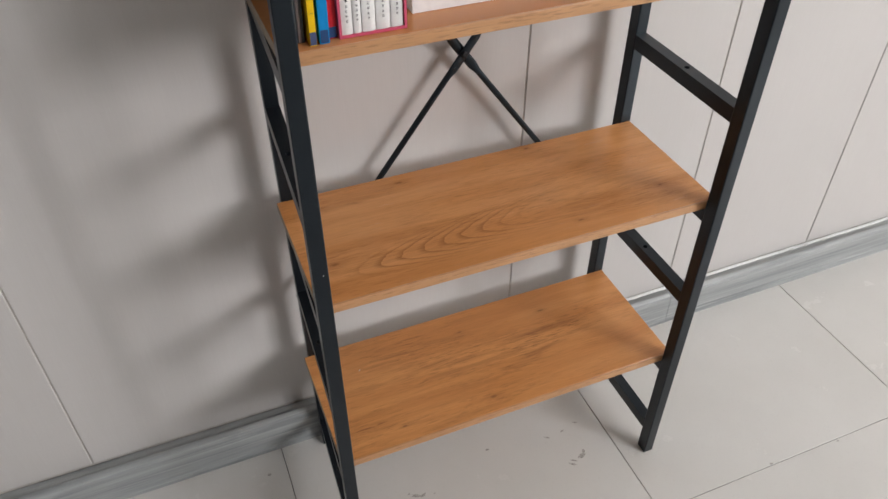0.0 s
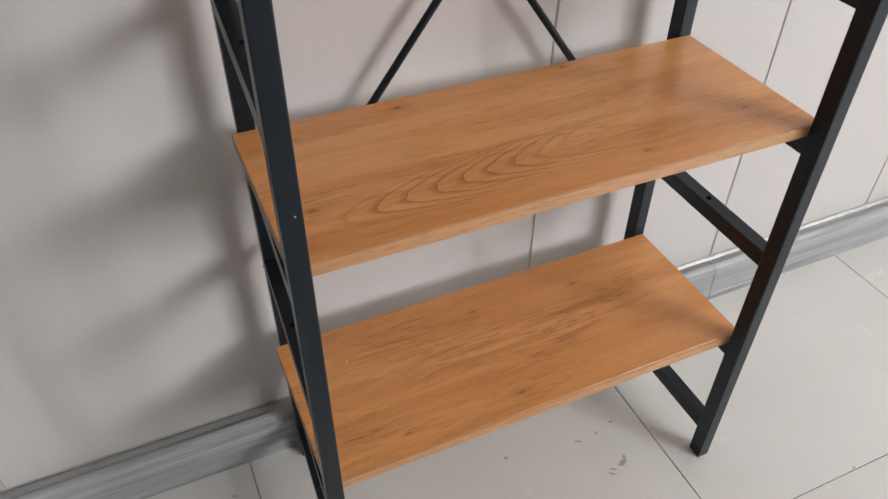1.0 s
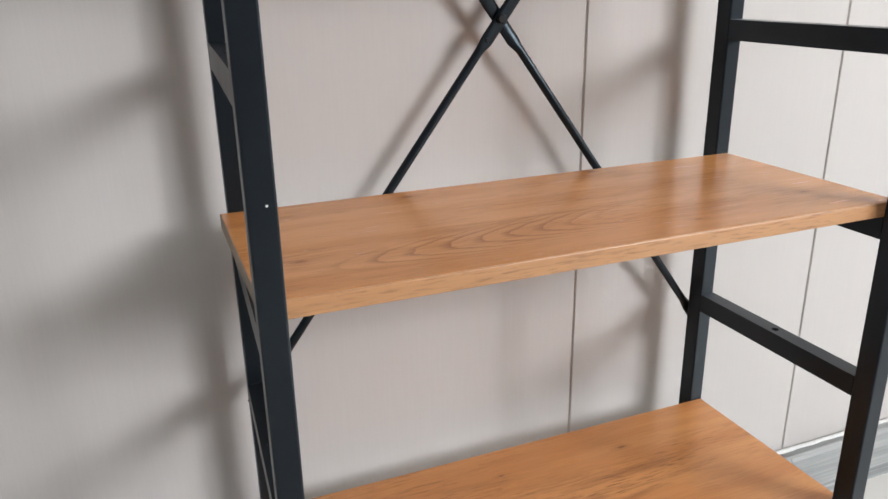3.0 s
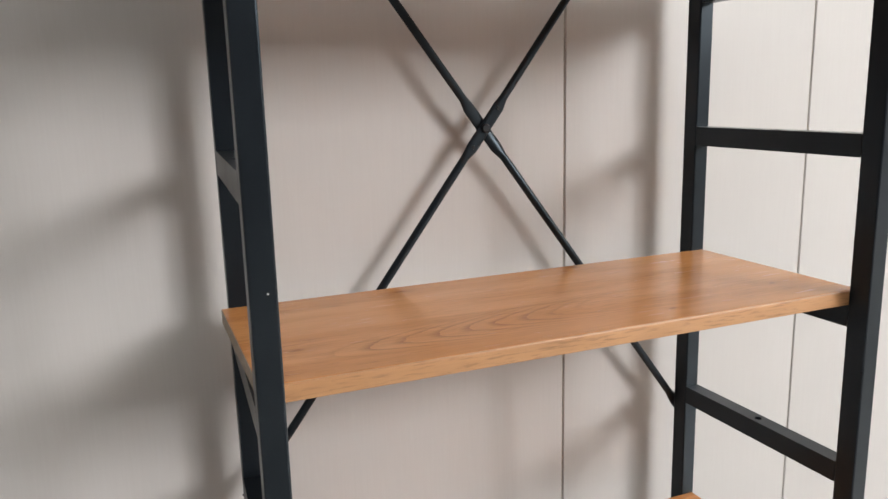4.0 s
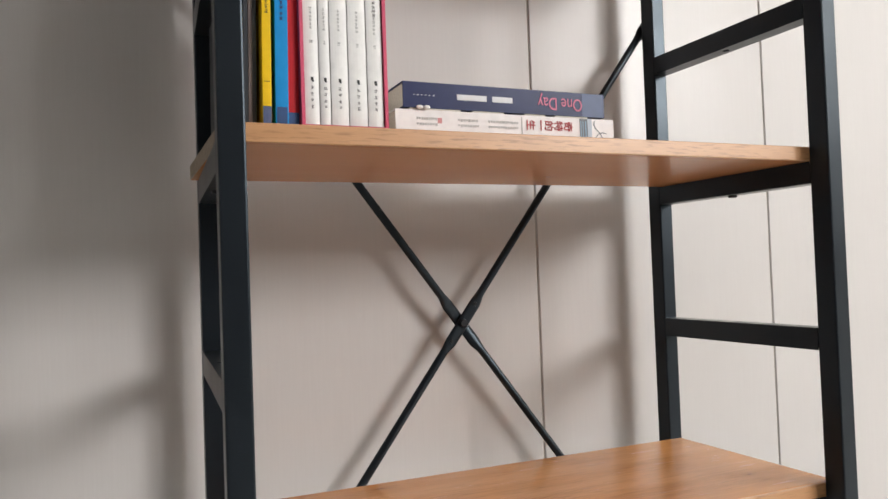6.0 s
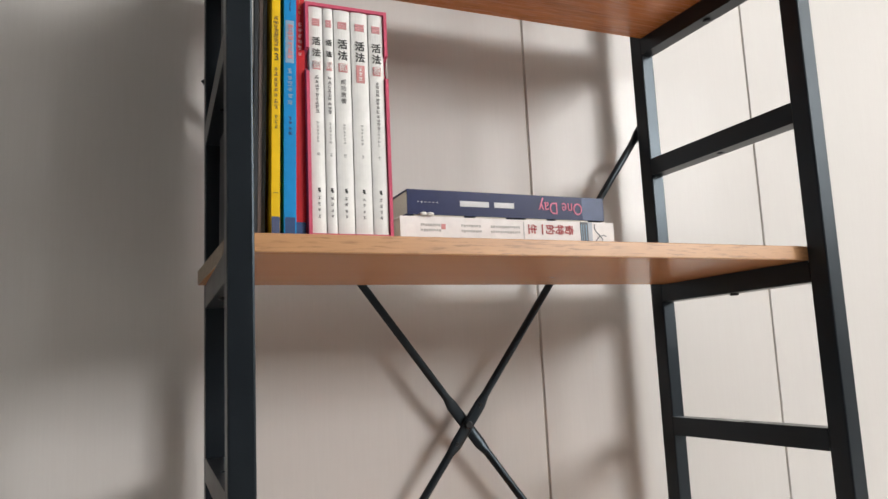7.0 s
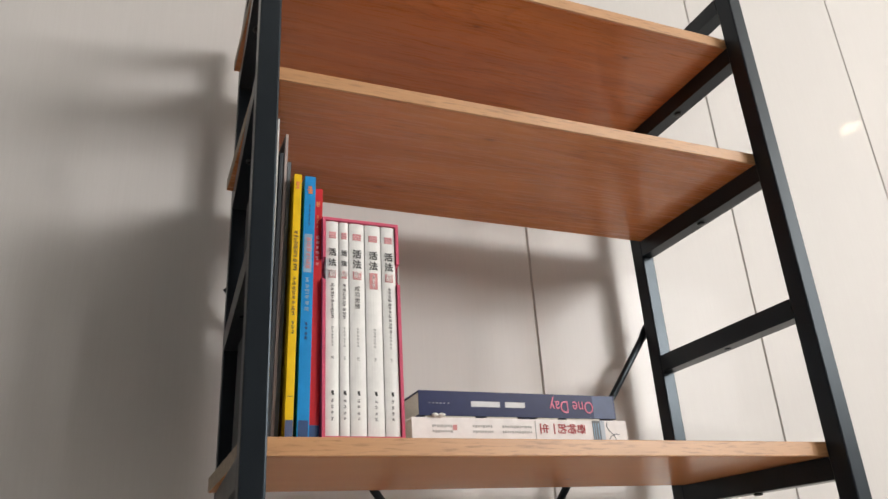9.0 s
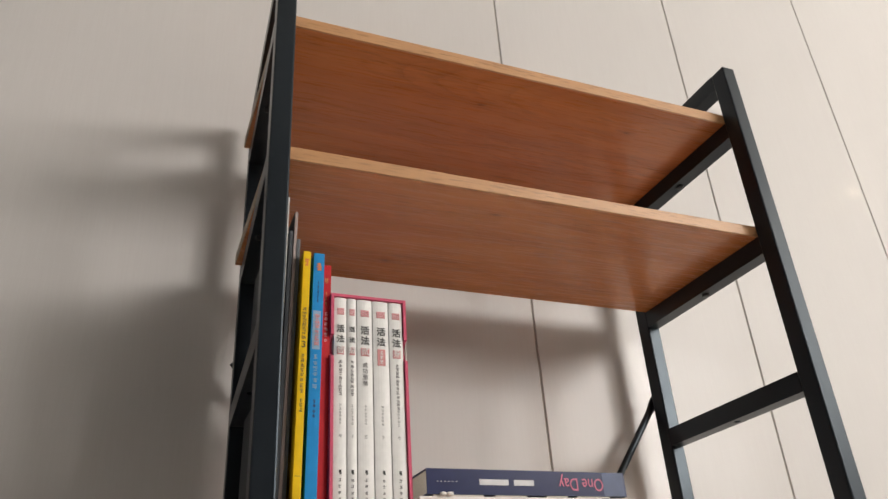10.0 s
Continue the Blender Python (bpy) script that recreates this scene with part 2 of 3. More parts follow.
def mesh_of(name, bm, material, smooth=False):
    bmesh.ops.recalc_face_normals(bm, faces=bm.faces)
    me = bpy.data.meshes.new(name)
    bm.to_mesh(me)
    bm.free()
    me.materials.append(material)
    if smooth:
        for p in me.polygons:
            p.use_smooth = True
    return me


def part(name, bm, material, parent=None, label="", at=(0, 0, 0), turn=(0, 0, 0), smooth=False):
    """One mesh object, under a thing or a part. bm may be a finished mesh to share."""
    me = bm if isinstance(bm, bpy.types.Mesh) else mesh_of(name, bm, material, smooth)
    ob = new(name, me)
    ob.parent = parent
    ob.matrix_basis = pose(*at, *turn)
    if label:
        ob["label"] = label
    return ob


def thing(name, at, label, category, group="", turn=(0, 0, 0), size=1.0):
    ob = new(name)
    ob.empty_display_size = 0.05
    ob.matrix_basis = pose(*at, *turn) @ Matrix.Scale(size, 4)
    return tagged(ob, label, category, group)


def structure(name, bm, material, label, category):
    return tagged(part(name, bm, material), label, category, kind="structure")


# ---- the room ----
WALL_Y = 0.309
floor = structure("floor", box(ROOM_X0, ROOM_X1, ROOM_Y0, WALL_Y, -0.12, -0.003), GROUT, "dark grout bed under the polished cream floor tiles", "floor")
structure("ceiling", box(ROOM_X0, ROOM_X1, ROOM_Y0, WALL_Y + 0.13, ROOM_H, ROOM_H + 0.12), CEILING, "plain white plastered ceiling", "ceiling")
wall_north = structure("wall_north", box(ROOM_X0, ROOM_X1, WALL_Y + 0.0022, WALL_Y + 0.13, 0, ROOM_H), SEAM, "wall behind pale laminated panels with thin joints", "wall")
structure("wall_east", box(ROOM_X1, ROOM_X1 + 0.12, ROOM_Y0 - 0.12, WALL_Y + 0.13, -0.12, ROOM_H + 0.12), PLASTER, "plain white plastered side wall", "wall")
# west and south walls are unseen; their greys limit the fill light
structure("wall_west", box(ROOM_X0 - 0.12, ROOM_X0, ROOM_Y0 - 0.12, WALL_Y + 0.13, -0.12, ROOM_H + 0.12), WALL_HALF_DIM, "unseen side wall, greyed to hold back bounced light", "wall")
bm = box(ROOM_X0, WIN_X0, ROOM_Y0 - 0.12, ROOM_Y0, -0.12, ROOM_H + 0.12)
add_box(bm, WIN_X1, ROOM_X1, ROOM_Y0 - 0.12, ROOM_Y0, -0.12, ROOM_H + 0.12)
add_box(bm, WIN_X0, WIN_X1, ROOM_Y0 - 0.12, ROOM_Y0, -0.12, WIN_Z0)
add_box(bm, WIN_X0, WIN_X1, ROOM_Y0 - 0.12, ROOM_Y0, WIN_Z1, ROOM_H + 0.12)
structure("wall_south", bm, WALL_DIM, "unseen wall with a window, dark grey to cut bounced light", "wall")
window = thing("window_1", (WIN_X0, ROOM_Y0 - 0.08, WIN_Z0), "white framed window with one clear pane", "window")
window["kind"] = "structure"
ww, wh = WIN_X1 - WIN_X0, WIN_Z1 - WIN_Z0
bm = box(0, 0.05, -0.03, 0.03, 0, wh)
add_box(bm, ww - 0.05, ww, -0.03, 0.03, 0, wh)
add_box(bm, 0.05, ww - 0.05, -0.03, 0.03, 0, 0.05)
add_box(bm, 0.05, ww - 0.05, -0.03, 0.03, wh - 0.05, wh)
part("window_frame", bm, FRAME_WHITE, window)
pane = part("pane", box(0.05, ww - 0.05, -0.003, 0.003, 0.05, wh - 0.05), GLASS, window, "clear glass")
pane.visible_shadow = False


def baseboard(x0, x1):
    """Skirting with a lip on top and a small foot, run along x."""
    prof = [(WALL_Y, 0.0), (0.2735, 0.0), (0.2735, 0.010), (0.2755, 0.016), (0.2760, 0.070), (0.2780, 0.077), (0.2825, 0.0810), (0.2870, 0.0825), (0.2885, 0.0790), (0.2960, 0.0772), (WALL_Y, 0.0765)]
    bm = bmesh.new()
    ends = [[bm.verts.new((x, y, z)) for y, z in prof] for x in (x0, x1)]
    for i in range(len(prof)):
        j = (i + 1) % len(prof)
        bm.faces.new((ends[0][i], ends[0][j], ends[1][j], ends[1][i]))
    bm.faces.new(ends[0])
    bm.faces.new(ends[1])
    structure("baseboard", bm, SKIRT, "grey streaked skirting board along the panelled wall", "skirting board")


baseboard(ROOM_X0, 0.8125)
baseboard(0.8135, ROOM_X1)


def sealant(x0, x1, seed):
    """An uneven white bead in the corner between the skirting's top and the panels."""
    rnd = random.Random(seed)
    bm = bmesh.new()
    k = int((x1 - x0) / 0.02)
    rows = []
    for i in range(k + 1):
        x = x0 + (x1 - x0) * i / k
        y, z = 0.3022 + rnd.uniform(-0.0010, 0.0010), 0.0800 + rnd.uniform(-0.0007, 0.0007)
        rows.append([bm.verts.new(p) for p in ((x, y, 0.0765), (x, y + 0.003, z - 0.0008), (x, WALL_Y - 0.0006, z), (x, WALL_Y - 0.0006, 0.0764))])
    for p, q in zip(rows, rows[1:]):
        for i in range(4):
            bm.faces.new((p[i], p[(i + 1) % 4], q[(i + 1) % 4], q[i]))
    bm.faces.new(rows[0])
    bm.faces.new(rows[-1])
    structure("trim", bm, SEALANT, "thin uneven white sealant bead on the skirting board", "sealant")


sealant(0.50, 3.2, 3)

# ceiling downlight
lamp = thing("ceiling_downlight", (4.48, -1.98, ROOM_H), "small round warm ceiling downlight", "ceiling light")
part("rim", disc_bm(0.055, 0.012, bevel=0.003), FRAME_WHITE, lamp, at=(0, 0, -0.006))
part("diffuser", disc_bm(0.042, 0.006), LAMP_GLOW, lamp, "glowing warm diffuser", at=(0, 0, -0.0145))

# ---- the bookshelf ----
SHELF_W, POST_W, POST_D, SHELF_D, SHELF_H = 0.594, 0.019, 0.0225, 0.273, 1.489
BOARD_T, BAR_H = 0.0142, 0.0222
BOARDS = (0.259, 0.592, 0.926, 1.259, 1.4255)
BAR_TOPS = [0.0783 + 0.1666 * k for k in range(9)]
BACK_Y = SHELF_D - POST_D

bookshelf = thing("bookshelf", (0, 0, 0), "black steel bookshelf with five oak-grained boards and crossed back braces", "bookshelf")
post_mesh = mesh_of("post", box(-POST_W / 2, POST_W / 2, -POST_D / 2, POST_D / 2, 0, SHELF_H, bevel=0.0016, segments=2), STEEL)
SKEW = 2.9  # the left side frame stands a little out of square


def frame_place(px, py):
    """Where a point of a side frame stands, and its turn about z."""
    if px > 0.3:
        return px, py, 0.0
    a = radians(SKEW)
    return px + (py - POST_D / 2) * math.sin(a), POST_D / 2 + (py - POST_D / 2) * math.cos(a), -SKEW


for px in (POST_W / 2, SHELF_W - POST_W / 2):
    for py in (POST_D / 2, SHELF_D - POST_D / 2):
        x, y, rz = frame_place(px, py)
        part("post", post_mesh, STEEL, bookshelf, at=(x, y, 0), turn=(0, 0, rz))


def bar_mesh():
    """A square crossbar along y with an upright hole through its middle."""
    w, h, y0, y1, r, k = POST_W / 2 - 0.0001, BAR_H, POST_D, BACK_Y, 0.0042, 16
    ym = (y0 + y1) / 2
    bm = bmesh.new()
    rings = []
    for z in (-h, 0):
        inner, outer = [], []
        for i in range(k):
            a = 2 * math.pi * i / k + math.pi / 4
            c, s = math.cos(a), math.sin(a)
            m = max(abs(c), abs(s))
            inner.append(bm.verts.new((r * c, ym + r * s, z)))
            outer.append(bm.verts.new((w * c / m, ym + w * s / m, z)))
        far = [bm.verts.new((x, y, z)) for x, y in ((-w, y0), (w, y0), (w, y1), (-w, y1))]
        rings.append((inner, outer, far))
    for inner, outer, far in rings:
        for i in range(k):
            j = (i + 1) % k
            bm.faces.new((inner[i], inner[j], outer[j], outer[i]))
        plus = [v for v in outer if abs(v.co.y - (ym + w)) < 1e-6]
        minus = [v for v in outer if abs(v.co.y - (ym - w)) < 1e-6]
        plus.sort(key=lambda v: v.co.x)
        minus.sort(key=lambda v: v.co.x)
        bm.faces.new([*plus, far[2], far[3]])
        bm.faces.new([*minus, far[1], far[0]])
    (i0, o0, f0), (i1, o1, f1) = rings
    for i in range(k):
        j = (i + 1) % k
        bm.faces.new((i0[i], i0[j], i1[j], i1[i]))
    for sx in (-1, 1):
        side = []
        for o, f in ((o0, f0), (o1, f1)):
            row = sorted([v for v in o if abs(v.co.x - sx * w) < 1e-6], key=lambda v: v.co.y)
            ends = [v for v in f if abs(v.co.x - sx * w) < 1e-6]
            ends.sort(key=lambda v: v.co.y)
            side.append([ends[0], *row, ends[1]])
        bm.faces.new(side[0] + side[1][::-1])
    return mesh_of("crossbar", bm, STEEL)


BAR = bar_mesh()
screw_mesh = mesh_of("screw", disc_bm(0.0052, 0.0030, bevel=0.0012), BOLT, True)
for px in (POST_W / 2, SHELF_W - POST_W / 2):
    for k, zt in enumerate(BAR_TOPS):
        x, y, rz = frame_place(px, 0)
        bar = part("crossbar", BAR, STEEL, bookshelf, at=(x, y, zt), turn=(0, 0, rz))
        if k in (1, 3, 5, 7, 8):
            part("screw", screw_mesh, BOLT, bar, "dark screw head", at=(0, (POST_D + BACK_Y) / 2, -BAR_H - 0.0012))
    x, y, rz = frame_place(px, 0)
    part("crossbar", BAR, STEEL, bookshelf, at=(x, y, SHELF_H), turn=(0, 0, rz))

side_mesh = mesh_of("side_band", box(-0.2915, -0.2910, -0.1120, 0.1130, -BOARD_T + 0.0003, -0.0003), SIDE)
band_mesh = mesh_of("edge_band", box(-0.2910, 0.2952, -0.1140, -0.1113, -BOARD_T, 0, bevel=0.0008, segments=2), EDGE)
for z, wood in zip(BOARDS, WOODS):
    bm = box(-0.2910, 0.2952, -0.1113, 0.1135, -BOARD_T, 0, bevel=0.0005)
    board = part("shelf_board", bm, wood, bookshelf, "oak-grained board with a satin finish", at=(0.2963, 0.1366, z))
    part("edge_band", band_mesh, EDGE, board, "lighter oak edge banding")
    part("side_band", side_mesh, SIDE, board, "dull grey-brown side edge")


def brace_bm(a, b, dip):
    """A thin round tube from a to b, pressed flat at its ends and where it crosses; dip: y shift of the middle."""
    a, b = Vector(a), Vector(b)
    ln = (b - a).length
    along = (b - a).normalized()
    side = along.cross(Vector((0, 1, 0))).normalized()
    out = Vector((0, 1, 0))
    stations = [(0, 1), (0.020, 1), (0.034, 0), (ln / 2 - 0.040, 0), (ln / 2 - 0.028, 1), (ln / 2 + 0.028, 1), (ln / 2 + 0.040, 0), (ln - 0.034, 0), (ln - 0.020, 1), (ln, 1)]
    bm = bmesh.new()
    rings = []
    for s, flat in stations:
        ru, rv = (0.0070, 0.0014) if flat else (0.0046, 0.0046)
        shift = dip if abs(s - ln / 2) < 0.035 else 0.0
        c = a + along * s + out * shift
        rings.append([bm.verts.new(c + side * ru * math.cos(t) + out * rv * math.sin(t)) for t in (2 * math.pi * i / 12 for i in range(12))])
    for p, q in zip(rings, rings[1:]):
        for i in range(12):
            bm.faces.new((p[i], p[(i + 1) % 12], q[(i + 1) % 12], q[i]))
    bm.faces.new(rings[0])
    bm.faces.new(rings[-1])
    return bm


BRACE_Y = SHELF_D + 0.0050
for (xa, za, xb, zb, dip) in ((0.018, 0.374, 0.590, 1.134, -0.0022), (0.016, 1.138, 0.590, 0.369, 0.0022)):
    brace = part("brace", brace_bm((xa, BRACE_Y, za), (xb, BRACE_Y, zb), dip), STEEL, bookshelf, "thin black tube flattened at its ends", smooth=True)
    if dip < 0:
        for f in (0.4725, 0.5275):
            part("rivet", disc_bm(0.0024, 0.0016, "y", 10, bevel=0.0005), BOLT, brace, at=(xa + (xb - xa) * f, BRACE_Y + dip - 0.0018, za + (zb - za) * f))
    for f in (0.010, 0.990):
        part("bolt", disc_bm(0.0045, 0.003, "y", bevel=0.001), BOLT, brace, at=(xa + (xb - xa) * f, BRACE_Y + 0.0028, za + (zb - za) * f))
part("bolt", disc_bm(0.0048, 0.0042, "y", bevel=0.0012), BOLT, bookshelf, "bolt where the braces cross", at=(0.3035, BRACE_Y - 0.0050, 0.7535))
part("paint_chip", disc_bm(0.0008, 0.0006, "y", 8), WHITE, bookshelf, "tiny white chip in the black paint", at=(0.0118, -0.0002, 0.665))


# ---- books ----
def cover_material(name, color, rough=0.32):
    return plain(name, color, rough + 0.12, vary=0.06, scale=90.0, spec=0.22)


C_YELLOW = cover_material("yellow_cover", (0.80, 0.50, 0.008))
C_BLUE = cover_material("blue_cover", (0.002, 0.235, 0.56))
C_RED = cover_material("red_cover", (0.55, 0.014, 0.020))
C_NAVY = plain("navy_cover", (0.016, 0.022, 0.082), 0.34, vary=0.06, scale=90.0, spec=0.16)
C_CREAM = cover_material("cream_cover", (0.78, 0.765, 0.745), 0.4)
C_WHITE = cover_material("white_cover", (0.82, 0.785, 0.775), 0.35)
C_PINK = cover_material("pink_card", (0.60, 0.090, 0.160), 0.45)
C_GREY = cover_material("grey_cover", (0.060, 0.064, 0.072), 0.4)
C_SLATE = cover_material("slate_cover", (0.125, 0.135, 0.145), 0.35)
C_PALE = cover_material("pale_folder", (0.66, 0.64, 0.61), 0.45)
C_ROSE = cover_material("rose_folder", (0.36, 0.29, 0.275), 0.45)
I_BLACK = plain("black_ink", (0.03, 0.03, 0.03), 0.6)
I_GREY = plain("grey_ink", (0.44, 0.43, 0.42), 0.6)
I_RED = plain("red_ink", (0.60, 0.25, 0.25), 0.6)
I_PINK = plain("pink_ink", (0.60, 0.13, 0.24), 0.5)
I_WHITE = plain("white_ink", (0.62, 0.62, 0.64), 0.5)
I_NAVY = plain("navy_ink", (0.05, 0.07, 0.16), 0.5)
I_BROWN = plain("brown_ink", (0.24, 0.135, 0.025), 0.6)
I_ORANGE = plain("orange_ink", (0.70, 0.20, 0.06), 0.5)
I_SKY = plain("pale_blue_ink", (0.22, 0.36, 0.50), 0.5)
# paler blue that stands in for the sheen on the navy spine
I_SHEEN = plain("painted_blue_sheen", (0.055, 0.080, 0.170), 0.36, spec=0.22)
I_CRIMSON = plain("crimson_ink", (0.45, 0.06, 0.07), 0.6)
I_BLUSH = plain("blush_ink", (0.70, 0.27, 0.28), 0.5)
I_SLATE = plain("slate_ink", (0.085, 0.100, 0.115), 0.5)
I_MIST = plain("mist_ink", (0.40, 0.45, 0.52), 0.5)
I_ROSE = plain("rose_ink", (0.60, 0.26, 0.27), 0.6)
I_DIM = plain("dim_ink", (0.24, 0.23, 0.225), 0.6)
I_DEEP = plain("deep_blue_ink", (0.01, 0.05, 0.16), 0.5)


def book_bm(t, h, d, wall=0.0011, round_spine=0.00006):
    """A cover folded round the pages: spine on -y, pages open to +y, standing on z = 0."""
    bm = box(-t / 2, -t / 2 + wall, round_spine, d, 0, h)
    add_box(bm, t / 2 - wall, t / 2, round_spine, d, 0, h)
    k = 6
    rows = []
    for z in (0, h):
        row = []
        for i in range(k + 1):
            u = -1 + 2 * i / k
            row.append((u * t / 2, round_spine * (u * u), z))
        rows.append(row)
    v = [[bm.verts.new(p) for p in row] for row in rows]
    w = [[bm.verts.new((p[0], round_spine + wall, p[2])) for p in row] for row in rows]
    for i in range(k):
        bm.faces.new((v[0][i], v[0][i + 1], v[1][i + 1], v[1][i]))
        bm.faces.new((w[0][i], w[0][i + 1], w[1][i + 1], w[1][i]))
        bm.faces.new((v[0][i], v[0][i + 1], w[0][i + 1], w[0][i]))
        bm.faces.new((v[1][i], v[1][i + 1], w[1][i + 1], w[1][i]))
    for i in (0, k):
        bm.faces.new((v[0][i], v[1][i], w[1][i], w[0][i]))
    return bm


def book(name, at, t, h, d, cover, label, group="", turn=(0, 0, 0), short=0.0012, curve=0.00006, size=1.0):
    """A book standing on its tail with its spine towards -y; at is the middle of the spine's foot."""
    b = thing(name, at, label, "book", group, turn, size)
    part("cover", book_bm(t, h, d, round_spine=curve), cover, b)
    part("page_block", box(-t / 2 + 0.0013, t / 2 - 0.0013, 0.0026, d - short * 2, short, h - short), PAPER, b, "cream page edges")
    return b


def printing(parent, material, x0, x1, z0, z1, y=-0.0003, label=""):
    """A flat printed patch on a spine, in the book's own x and z."""
    return part("printing", box(x0, x1, y, y + 0.0008, z0, z1), material, parent, label)


def lettering(parent, text, size, material, x, z, turn=0.0, y=-0.00035, wide=1.0, bold=0.0, label=""):
    """Raised print: a text's flat mesh on a spine, centred at x, z; turn: degrees in the spine's plane."""
    cu = bpy.data.curves.new("lettering", "FONT")
    cu.body, cu.size, cu.align_x, cu.align_y, cu.extrude, cu.offset = text, size, "CENTER", "CENTER", 0.0002, bold * size
    tmp = new("lettering", cu)
    bpy.context.view_layer.update()
    me = bpy.data.meshes.new_from_object(tmp.evaluated_get(bpy.context.evaluated_depsgraph_get()))
    bpy.data.objects.remove(tmp)
    me.name = "lettering"
    me.materials.clear()
    me.materials.append(material)
    ob = new("lettering", me)
    ob.parent = parent
    ob.matrix_basis = pose(x, y, z, 90, 0, 0) @ pose(0, 0, 0, 0, 0, turn) @ Matrix.Diagonal((wide, 1, 1, 1))
    if label:
        ob["label"] = label
    return ob


def smudges(parent, material, x, z0, z1, w, count, seed, gap=0.35):
    """One column of small strokes in the size of worn characters, as a single printed patch."""
    rnd = random.Random(seed)
    step = (z1 - z0) / count
    bm = bmesh.new()
    for i in range(count):
        zc = z1 - (i + 0.5) * step
        k = step * (1 - gap) / 2
        h = w * rnd.uniform(0.80, 1.0) / 2
        th = k * 0.17
        for row in rnd.sample((-0.85, -0.3, 0.25, 0.8), 3):
            u = rnd.uniform(0.55, 1.0)
            d = rnd.uniform(-0.2, 0.2) * h
            add_box(bm, x + d - h * u, x + d + h * u, -0.0003, 0.0005, zc + row * k - th, zc + row * k + th)
        for _ in range(rnd.choice((1, 2))):
            d = rnd.uniform(-0.6, 0.6) * h
            lo = rnd.uniform(-0.9, -0.1) * k
            add_box(bm, x + d - th, x + d + th, -0.0004, 0.0005, zc + lo, zc + rnd.uniform(0.2, 0.9) * k)
    part("printing", bm, material, parent)


def swirl(parent, material, spots, half):
    """A thin drawn stroke through spots (x, z) on a spine."""
    bm = bmesh.new()
    rows = []
    for i, (x, z) in enumerate(spots):
        (xa, za), (xb, zb) = spots[max(0, i - 1)], spots[min(len(spots) - 1, i + 1)]
        d = Vector((xb - xa, zb - za)).normalized() * half
        rows.append([bm.verts.new((x - d.y, y, z + d.x)) for y in (-0.0003, 0.0004)] + [bm.verts.new((x + d.y, y, z - d.x)) for y in (0.0004, -0.0003)])
    for p, q in zip(rows, rows[1:]):
        for i in range(4):
            bm.faces.new((p[i], p[(i + 1) % 4], q[(i + 1) % 4], q[i]))
    bm.faces.new(rows[0])
    bm.faces.new(rows[-1])
    part("printing", bm, material, parent)


SHELF_Z = BOARDS[2] + 0.0003
SPINE_Y = 0.035
UPRIGHT, LYING = 0.977, 0.984  # sizes of the standing and the lying books

# thin magazines and folders beside the post
for name, x, t, h, lean, cover, label in (
    ("folder", 0.0232, 0.0016, 0.2965, 0.6, C_GREY, "thin dark grey folder with a white front edge beside the post"),
    ("magazine", 0.0260, 0.0030, 0.2595, 0.9, C_GREY, "thin dark grey magazine standing upright"),
    ("folder", 0.0290, 0.0026, 0.2805, 1.1, C_ROSE, "thin pale rose folder standing between magazines"),
    ("magazine", 0.0318, 0.0030, 0.2515, 1.2, C_SLATE, "thin slate grey magazine standing upright"),
):
    leaf = book(name, (x, SPINE_Y + 0.007, SHELF_Z), t, h, 0.19, cover, label, "upright magazines", (0, lean, 0), size=UPRIGHT)
    if cover is C_GREY and name == "folder":
        printing(leaf, C_PALE, -0.0007, 0.0009, 0.001, 0.2955, label="white front edge")

yellow = book("book", (0.0392, SPINE_Y - 0.004, SHELF_Z), 0.0066, 0.2335, 0.17, C_YELLOW, "tall thin yellow picture book standing upright", "upright picture books", (0, 0.9, 0), size=UPRIGHT)
printing(yellow, I_NAVY, -0.0031, 0.0031, 0.001, 0.014, label="dark foot of the spine")
smudges(yellow, I_ORANGE, 0, 0.219, 0.226, 0.0044, 1, 2, 0.0)
smudges(yellow, I_BROWN, 0.0, 0.148, 0.178, 0.0046, 7, 3, 0.15)
lettering(yellow, "3", 0.0085, I_BLACK, 0.0002, 0.143)
smudges(yellow, I_BROWN, 0.0, 0.100, 0.136, 0.0034, 8, 4, 0.25)
smudges(yellow, I_BLACK, 0.0, 0.084, 0.096, 0.0026, 3, 5, 0.3)
printing(yellow, I_BROWN, -0.0022, 0.0022, 0.0325, 0.0330)

blue = book("book", (0.0503, SPINE_Y - 0.003, SHELF_Z), 0.0098, 0.2335, 0.17, C_BLUE, "tall thin blue picture book standing upright", "upright picture books", (0, 0.9, 0), size=UPRIGHT)
printing(blue, I_DEEP, -0.0039, 0.0039, 0.001, 0.014, label="dark foot of the spine")
smudges(blue, I_ORANGE, 0, 0.216, 0.226, 0.0064, 1, 12, 0.0)
printing(blue, I_SKY, -0.0038, 0.0030, 0.140, 0.176)
smudges(blue, I_ROSE, 0.0, 0.142, 0.174, 0.0050, 6, 6, 0.2)
vol = blue.children[-1]
vol.location.y = -0.0004
smudges(blue, I_SKY, 0.0, 0.104, 0.136, 0.0042, 6, 7, 0.25)
smudges(blue, I_DEEP, 0.0, 0.080, 0.096, 0.0030, 4, 8, 0.3)
smudges(blue, I_DEEP, 0.0, 0.184, 0.206, 0.0014, 5, 9, 0.3)

red = book("book", (0.0607, SPINE_Y + 0.005, SHELF_Z), 0.0084, 0.2265, 0.17, C_RED, "tall thin red picture book standing upright", "upright picture books", (0, 0.5, 0), size=UPRIGHT)
